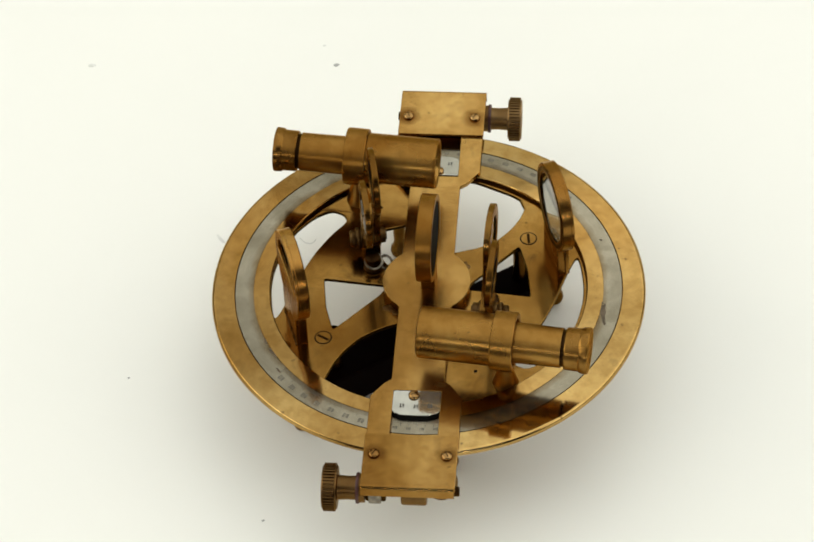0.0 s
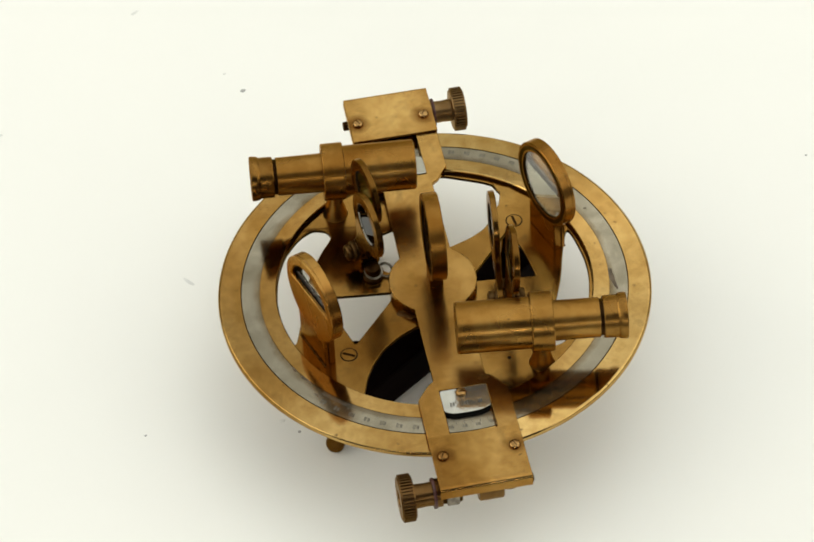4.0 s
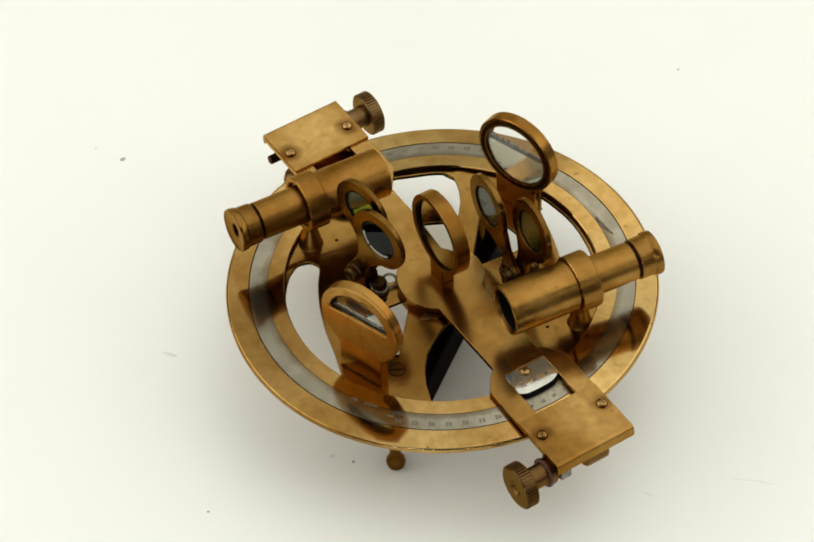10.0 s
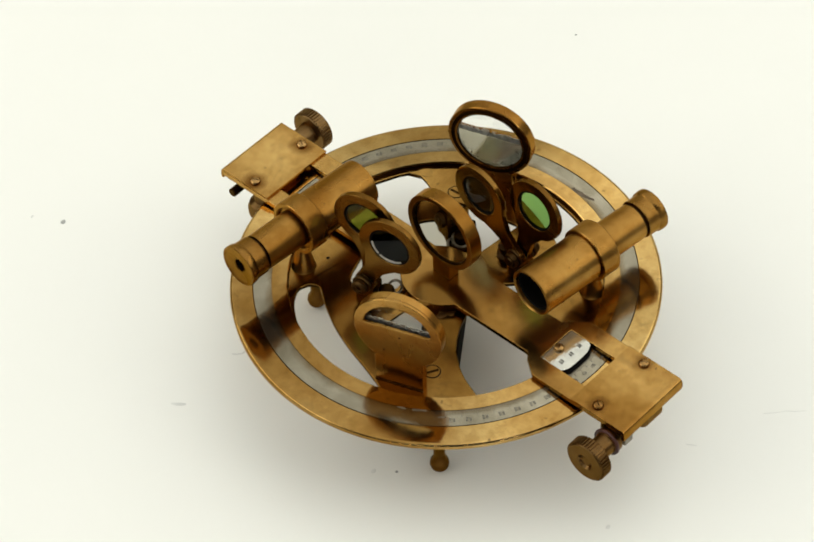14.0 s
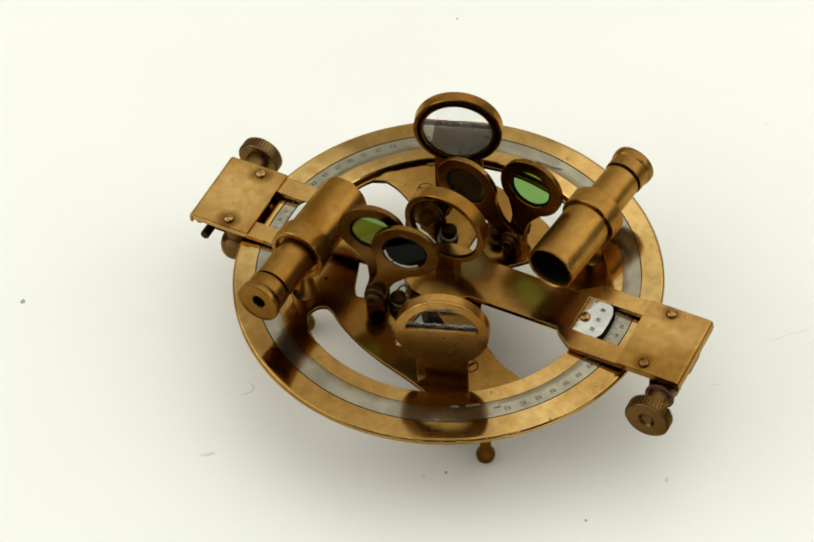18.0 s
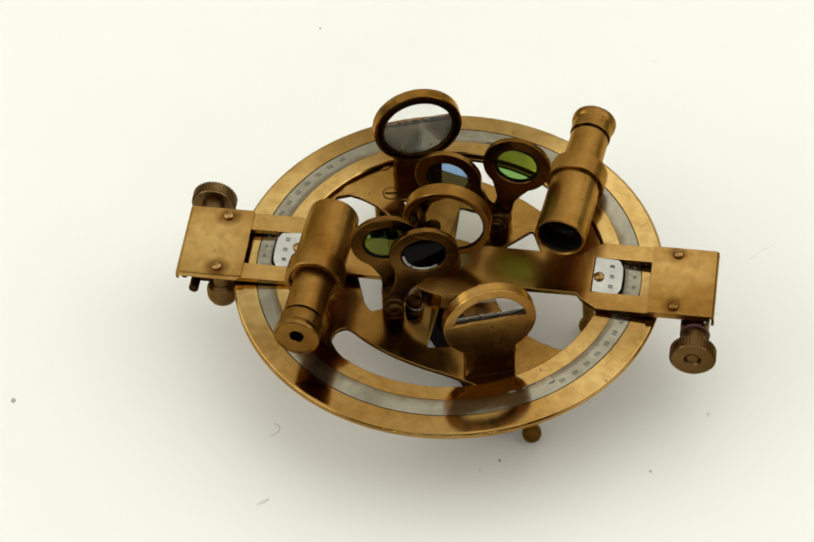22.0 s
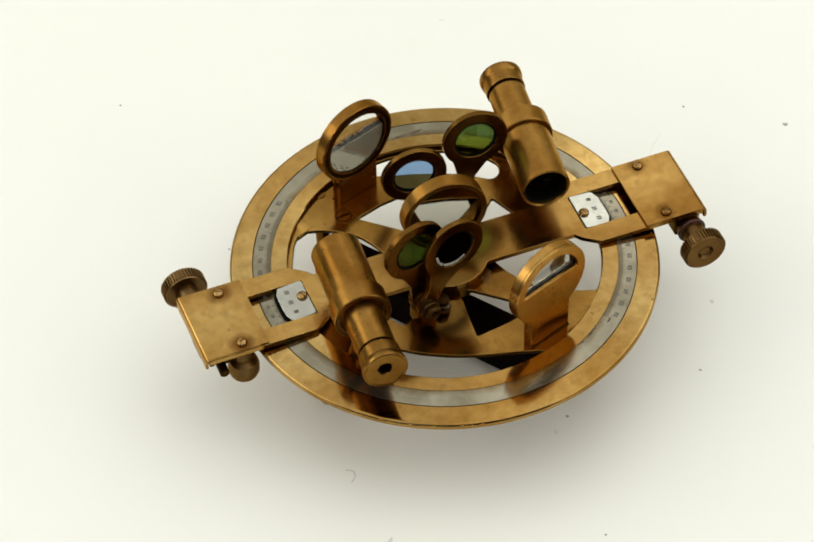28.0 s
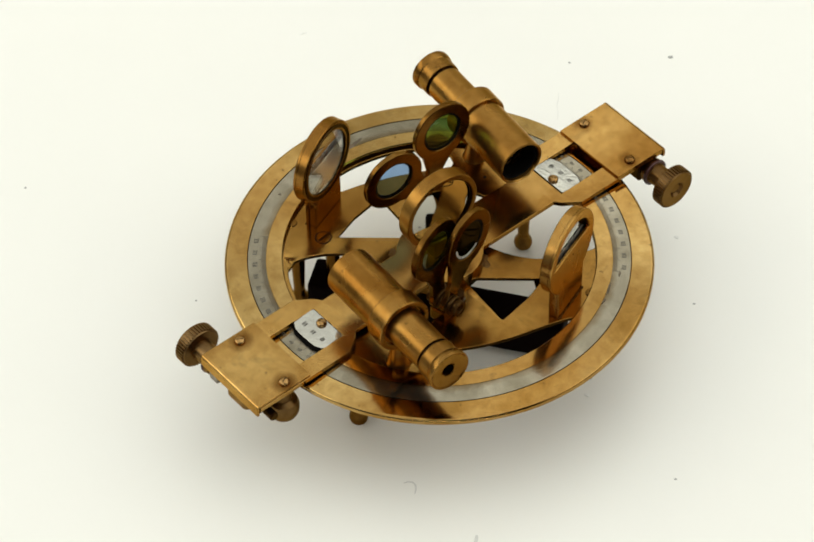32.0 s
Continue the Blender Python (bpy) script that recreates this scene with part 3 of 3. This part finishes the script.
    for k in range(42):
        block((6.6, 0, 22.6), (0.66, 0.45, 3.4), 0.1, ribs, m=m @ Matrix.Rotation(2 * math.pi * k / 42, 4, "Z"))
    part("knurling", ribs, BRASS_KNOB, shaft)["kind"] = "stuff"


arm_end(Matrix())
arm_end(HALF)


# telescopes
def telescope(obj_end, eye_end):
    o, e = Vector(obj_end), Vector(eye_end)
    m = frame_to(o, e - o)
    n = (e - o).length
    body = part("telescope", lathe([(6.5, 1.6), (6.7, 0.4), (7.1, 0.0), (7.55, 0.3), (7.6, 1), (7.6, 21.5), (6.0, 21.6), (5.9, 30), (5.8, n - 8.0), (5.2, n - 7.9),
                                    (5.2, n - 6.8), (5.1, n - 6.7)], 64), BRASS_TUBE, sextant, m=m)
    part("collar", lathe([(7.4, 21.6), (8.5, 21.6), (8.7, 21.85), (8.7, 27.9), (8.5, 28.15), (7.4, 28.15), (7.0, 27.9), (6.9, 27.0), (5.8, 26.9)], 64),
         BRASS_TUBE, body, m=m)
    part("eyepiece", lathe([(5.3, n - 6.9), (6.1, n - 6.9), (6.2, n - 6.6), (6.25, n - 2.8), (6.65, n - 2.2), (6.8, n - 0.6), (6.7, n - 0.1), (6.45, n), (6.2, n - 0.1),
                            (5.9, n - 0.35), (2.4, n - 0.6), (2.1, n - 0.8), (2.1, n - 3.5)], 56), BRASS_EYEPIECE, body, m=m)
    part("groove", lathe([(5.75, n - 7.95), (5.4, n - 7.8), (5.4, n - 6.85), (5.2, n - 6.8)], 48), BRASS_BLACK, body, m=m)
    part("stop", lathe([(0, n - 3.4), (2.2, n - 3.4)], 32), BLACK, body, m=m)
    part("lining", lathe([(6.52, 1.4), (6.2, 1.8), (6.2, 12), (0, 12.1)], 48), BLACK, body, m=m)
    part("lens_ring", lathe([(5.2, 6.4), (6.15, 6.3), (6.15, 7.2), (5.2, 7.2)], 48, closed=True), BRASS_DARK, body, m=m)
    part("lens", lathe([(0, 6.6), (3, 6.8), (5.5, 7.6), (5.5, 8.4), (0, 8.4)], 48), LENS, body, m=m)
    p = o + (e - o).normalized() * 25
    part("pillar", lathe([(0, p.z - 7.6), (3.0, p.z - 7.8), (2.4, p.z - 8.8), (1.9, p.z - 10), (2.5, p.z - 13), (3.2, p.z - 16), (3.4, FLOOR_Z + 0.7), (3.9, FLOOR_Z - 0.1), (0, FLOOR_Z - 0.2)], 32,
                         m=Matrix.Translation((p.x, p.y, 0))), BRASS_TUBE, body)


telescope((1.5, 34.2, 50.4), (-48.3, 37.8, 51.3))
telescope((0.6, -33.4, 50.0), (49.9, -39.2, 50.4))


# horizon mirrors: a half-silvered glass in a round frame on a foot
def horizon_mirror(face, facing, seed):
    """face: the middle of the outer face; facing: the way it looks, in degrees."""
    a = radians(facing)
    m = frame_to(face, (math.cos(a), math.sin(a), 0))
    # x to one side, y up, z outward
    big, hole, deep, chord = 13.6, 10.6, 3.75, 1.2
    low_end = FLOOR_Z - face[2]
    outer = arc(big, -56, 236, 60) + [(-7.55, -12.4), (-7.5, -14.0), (-7.5, low_end + 0.05), (7.5, low_end + 0.05), (7.5, -14.0), (7.55, -12.4)]
    h = math.degrees(math.asin(chord / hole))
    slot = arc(hole, h, 180 - h, 40)
    frame_ob = part("horizon_mirror", plate([outer, slot], -1.1, 0, 0.25), BRASS_SATIN, sextant, m=m)
    part("rim", lathe([(hole + 0.1, -deep), (hole + 0.1, -1.05), (big, -1.05), (big, -deep + 0.25), (big - 0.25, -deep)], 72, closed=True), BRASS_SATIN, frame_ob, m=m)
    part("retaining_ring", lathe([(hole, -deep + 0.5), (hole, -deep + 0.1), (hole + 1.9, -deep - 0.18), (hole + 2.0, -deep + 0.1), (hole + 0.4, -deep + 0.5)], 72, closed=True), BRASS_BLACK, frame_ob,
         "dark retaining ring", m=m)
    rnd = random.Random(seed)
    chips = [(hole - 0.2 - 2 * (hole - 0.2) * k / 24, chord + rnd.uniform(-0.15, 0.1)) for k in range(1, 24)]
    askew = Matrix.Translation((0, 0, -2.9)) @ Matrix.Rotation(radians(2.0), 4, "X") @ Matrix.Translation((0, 0, 2.9))
    low = arc(hole, 180 - h, 360 + h, 40) + chips
    part("mirror", plate([low], -2.85, -2.73, 0.02), HAZY, frame_ob, "half-silvered mirror", m=m @ askew)
    spots = bmesh.new()
    for k in range(26):
        b, d, r = radians(rnd.uniform(188, 352)), rnd.uniform(8.6, 10.5), rnd.uniform(0.08, 0.34)
        lathe([(r, 0), (r * 0.8, 0.03), (0, 0.04)], 7, bm=spots, m=Matrix.Translation((d * math.cos(b), d * math.sin(b), -3.25)) @ Matrix.Rotation(math.pi, 4, "X"))
    part("spotting", spots, BLACK, frame_ob, "dark spots along the edge of the glass", m=m)["kind"] = "stuff"
    flakes = bmesh.new()
    for k in range(80):
        block((rnd.uniform(-9.8, 9.8), chord + rnd.uniform(-0.1, 1.3), -1.7), (rnd.uniform(0.2, 1.1), rnd.uniform(0.15, 0.5), rnd.uniform(0.1, 0.4)), 0, flakes, rz=rnd.uniform(-40, 40))
    part("backing", plate([arc(hole + 0.1, 180 - h, 360 + h, 40) + [(hole - 0.2 - 2 * (hole - 0.2) * k / 24, chord + 0.6 + rnd.uniform(-0.4, 0.5)) for k in range(1, 24)]], -2.0, -1.9, 0.02),
         GREY_PAINT, frame_ob, m=m)
    part("flakes", flakes, SOLDER, frame_ob, "flaking silvering in the slot", m=m)["kind"] = "stuff"
    part("glass", lathe([(0, -3.25), (hole + 0.08, -3.25), (hole + 0.08, -3.17), (0, -3.17)], 48), CLEAR, frame_ob, m=m).visible_shadow = False
    part("lining", lathe([(hole + 0.08, -1.15), (hole + 0.08, -3.2)], 72), BRASS_BLACK, frame_ob, m=m)
    neck = part("neck", block((0, (low_end - 12.2) / 2, -2.35), (14.6, -12.2 - low_end, 2.4), 0.4), BRASS_SATIN, frame_ob, m=m)
    weld = bmesh.new()
    for k in range(22):
        block((-7.2 + 14.4 * k / 21, low_end + 0.2 + rnd.uniform(-0.1, 0.1), 0.1 + rnd.uniform(-0.1, 0.1)), (rnd.uniform(0.5, 1.0), rnd.uniform(0.25, 0.5), rnd.uniform(0.3, 0.6)), 0.08, weld, rz=rnd.uniform(-30, 30))
    part("solder_seam", weld, BRASS_CORRODED, neck, "uneven brownish solder seam", m=m)["kind"] = "stuff"
    dots = bmesh.new()
    for x, y in ((0.6, -1.6), (-4.5, -8.6)):
        lathe([(0.32, 0.0), (0.3, 0.05), (0, 0.06)], 10, bm=dots, m=Matrix.Translation((x, y, 0)))
    part("pits", dots, BLACK, frame_ob, "small dark pits", m=m)


horizon_mirror((-39.35, -17.5, 54.8), 199.6, 5)
horizon_mirror((39.75, 14.63, 54.5), 18.9, 6)


# index mirror on the hub
def index_mirror():
    m = frame_to((0.7, 0, 54.0), (-1, 0.0426, 0))
    ob = part("index_mirror", lathe([(11.5, -2.3), (12.9, -2.3), (13.1, -2.1), (13.1, 2.1), (12.9, 2.3), (11.6, 2.3), (11.4, 2.1), (11.4, -2.1)], 72, closed=True), BRASS_TUBE, sextant, m=m)
    part("retaining_ring", lathe([(10.95, 1.3), (10.95, 1.75), (11.5, 2.15), (11.45, 1.3)], 72, closed=True), BRASS_BLACK, ob, "dark retaining ring", m=m)
    tilt = frame_to((0.7, 0, 54.0), (-1, 0.0436, 0.0436))   # the glass sits a little askew in its frame
    part("mirror", lathe([(0, 1.0), (11.3, 1.0), (11.3, 0.4), (0, 0.4)], 64), MIRROR, ob, "silvered glass mirror", m=tilt)
    part("backing", lathe([(0, -1.0), (11.5, -1.0), (11.5, -2.0), (0, -2.0)], 64), BLACK, ob, m=m)
    part("foot", block((0, -15.5, 0), (7, 5.7, 4.2), 0.4), BRASS_TUBE, ob, m=m)


index_mirror()


# shades: two paddles with coloured glass on one axle
def shade_set(pivot, facing, swings, loops):
    """pivot: the axle's middle; facing: the way that the axle points, in degrees; swings: (offset along the axle, lean, tip, glass, label)."""
    a = radians(facing)
    n = Vector((math.cos(a), math.sin(a), 0))
    u = Vector((-n.y, n.x, 0))
    p = Vector(pivot)
    m = frame_to(p, n)
    base = Vector((p.x, p.y, 0)) - n * 0.3
    mount = part("shade_mount", block((0, 0, 34.6), (5.6, 6.4, 5.2), 0.9, rz=facing, m=Matrix.Translation(base)), BRASS_DARK, sextant)
    ribs = [(0, -5.2), (1.5, -5.2), (1.6, -4.9), (2.3, -4.8), (2.4, -3.4)]
    for k in range(5):
        h = -3.2 + k * 1.5
        ribs += [(2.35, h), (3.0, h + 0.15), (3.1, h + 0.35), (3.1, h + 1.0), (3.0, h + 1.2), (2.35, h + 1.35)]
    ribs += [(2.5, 4.5), (2.5, 5.4), (2.2, 5.8), (1.6, 5.9), (1.5, 5.5), (0.9, 5.4), (0.8, 4.9), (0, 4.9)]
    part("axle", lathe(ribs, 32), BRASS_CORRODED, mount, "ribbed tarnished axle with a slotted end", m=m)
    k = base + u * 6.3 + n * 0.2
    part("mount_knob", lathe([(2.9, 32.2), (2.9, 33.0), (1.7, 33.6), (1.7, 34.4), (2.3, 34.8), (2.5, 35.6), (2.3, 36.6), (1.5, 37.0), (0, 37.1)], 28, m=Matrix.Translation(k)), BRASS_BLACK, mount)
    for along, side, z, r, tip, turn in loops:
        c = k + n * along + u * side + Vector((0, 0, z))
        ringlet = lathe([(r + 0.42 * math.cos(b * math.pi / 3), 0.42 * math.sin(b * math.pi / 3)) for b in range(6)], 28, closed=True)
        part("wire_loop", ringlet, GREY_METAL, mount, "dull silvery wire loop", m=Matrix.Translation(c) @ Matrix.Rotation(radians(turn), 4, "Z") @ Matrix.Rotation(radians(tip), 4, "X"))
    for off, lean, tip, glass, label in swings:
        up = Vector((0, 0, 1)) * math.cos(radians(lean)) + u * math.sin(radians(lean))
        turn = frame_to(p + n * off, n, up) @ Matrix.Rotation(radians(tip), 4, "X")
        # plan: x across, y up the paddle
        out = arc(10.2, -56, 236, 56, 0, 21.8) + [(-4.2, 10.6), (-2.8, 7.4), (-2.7, 3.0)] + arc(3.2, 150, 390, 20) + [(2.7, 3.0), (2.8, 7.4), (4.2, 10.6)]
        pad = part("shade", plate([out, arc(6.7, 0, 354, 48, 0, 21.8)], -0.9, 0.9, 0.25), BRASS_DARK, sextant, label, m=turn)
        mid = turn @ Matrix.Translation((0, 21.8, 0))
        part("gasket", lathe([(6.1, 0.55), (6.75, 0.7), (6.75, -0.7), (6.1, -0.55)], 48, closed=True, m=mid), BLACK, pad)
        part("glass", lathe([(0, 0.45), (6.3, 0.45), (6.3, -0.45), (0, -0.45)], 48, m=mid), glass, pad)
        if glass == SMOKE:
            rnd = random.Random(3)
            chips = bmesh.new()
            for q in range(26):
                b = radians(212 + 118 * q / 25)
                if q in (9, 10, 17):
                    continue
                block((0, 0, 0), (rnd.uniform(0.6, 1.0), rnd.uniform(0.4, 0.85), 0.14), 0, chips,
                      m=mid @ Matrix.Translation((5.95 * math.cos(b), 5.95 * math.sin(b), 0.56)) @ Matrix.Rotation(b + math.pi / 2, 4, "Z"))
            part("chips", chips, WAX, pad, "pale chipped edge of the dark glass")["kind"] = "stuff"


shade_set((-18.3, 14.1, 38.9), 192, [(-2.4, -3.7, 0, GREEN, "brass shade with green glass"), (1.5, 25.6, 0, SMOKE, "brass shade with dark glass")],
          ((-0.3, 0.0, 34.6, 2.55, 25, 20), (-3.9, 0.6, 34.0, 2.1, 60, -30)))
shade_set((19.3, -13.7, 37.6), 355, [(0.6, -12.2, 3.0, GREEN, "brass shade with green glass"), (-1.5, 46.0, 0, BLUE, "brass shade with smoke-blue glass")], ())


# ---- what moves ----
def motions():
    rows = [(t, a) for t, a in TURN]
    walk(board, [(t, pose(0, 0, 0, 0, 0, a)) for t, a in rows])
    out = []
    for t, a in rows:
        c = Matrix.Rotation(radians(a), 4, "Z") @ CENTRE
        out.append((t, pose(c.x, c.y, 0, 0, LEAN, a + HEADING)))
    walk(sextant, out)


motions()
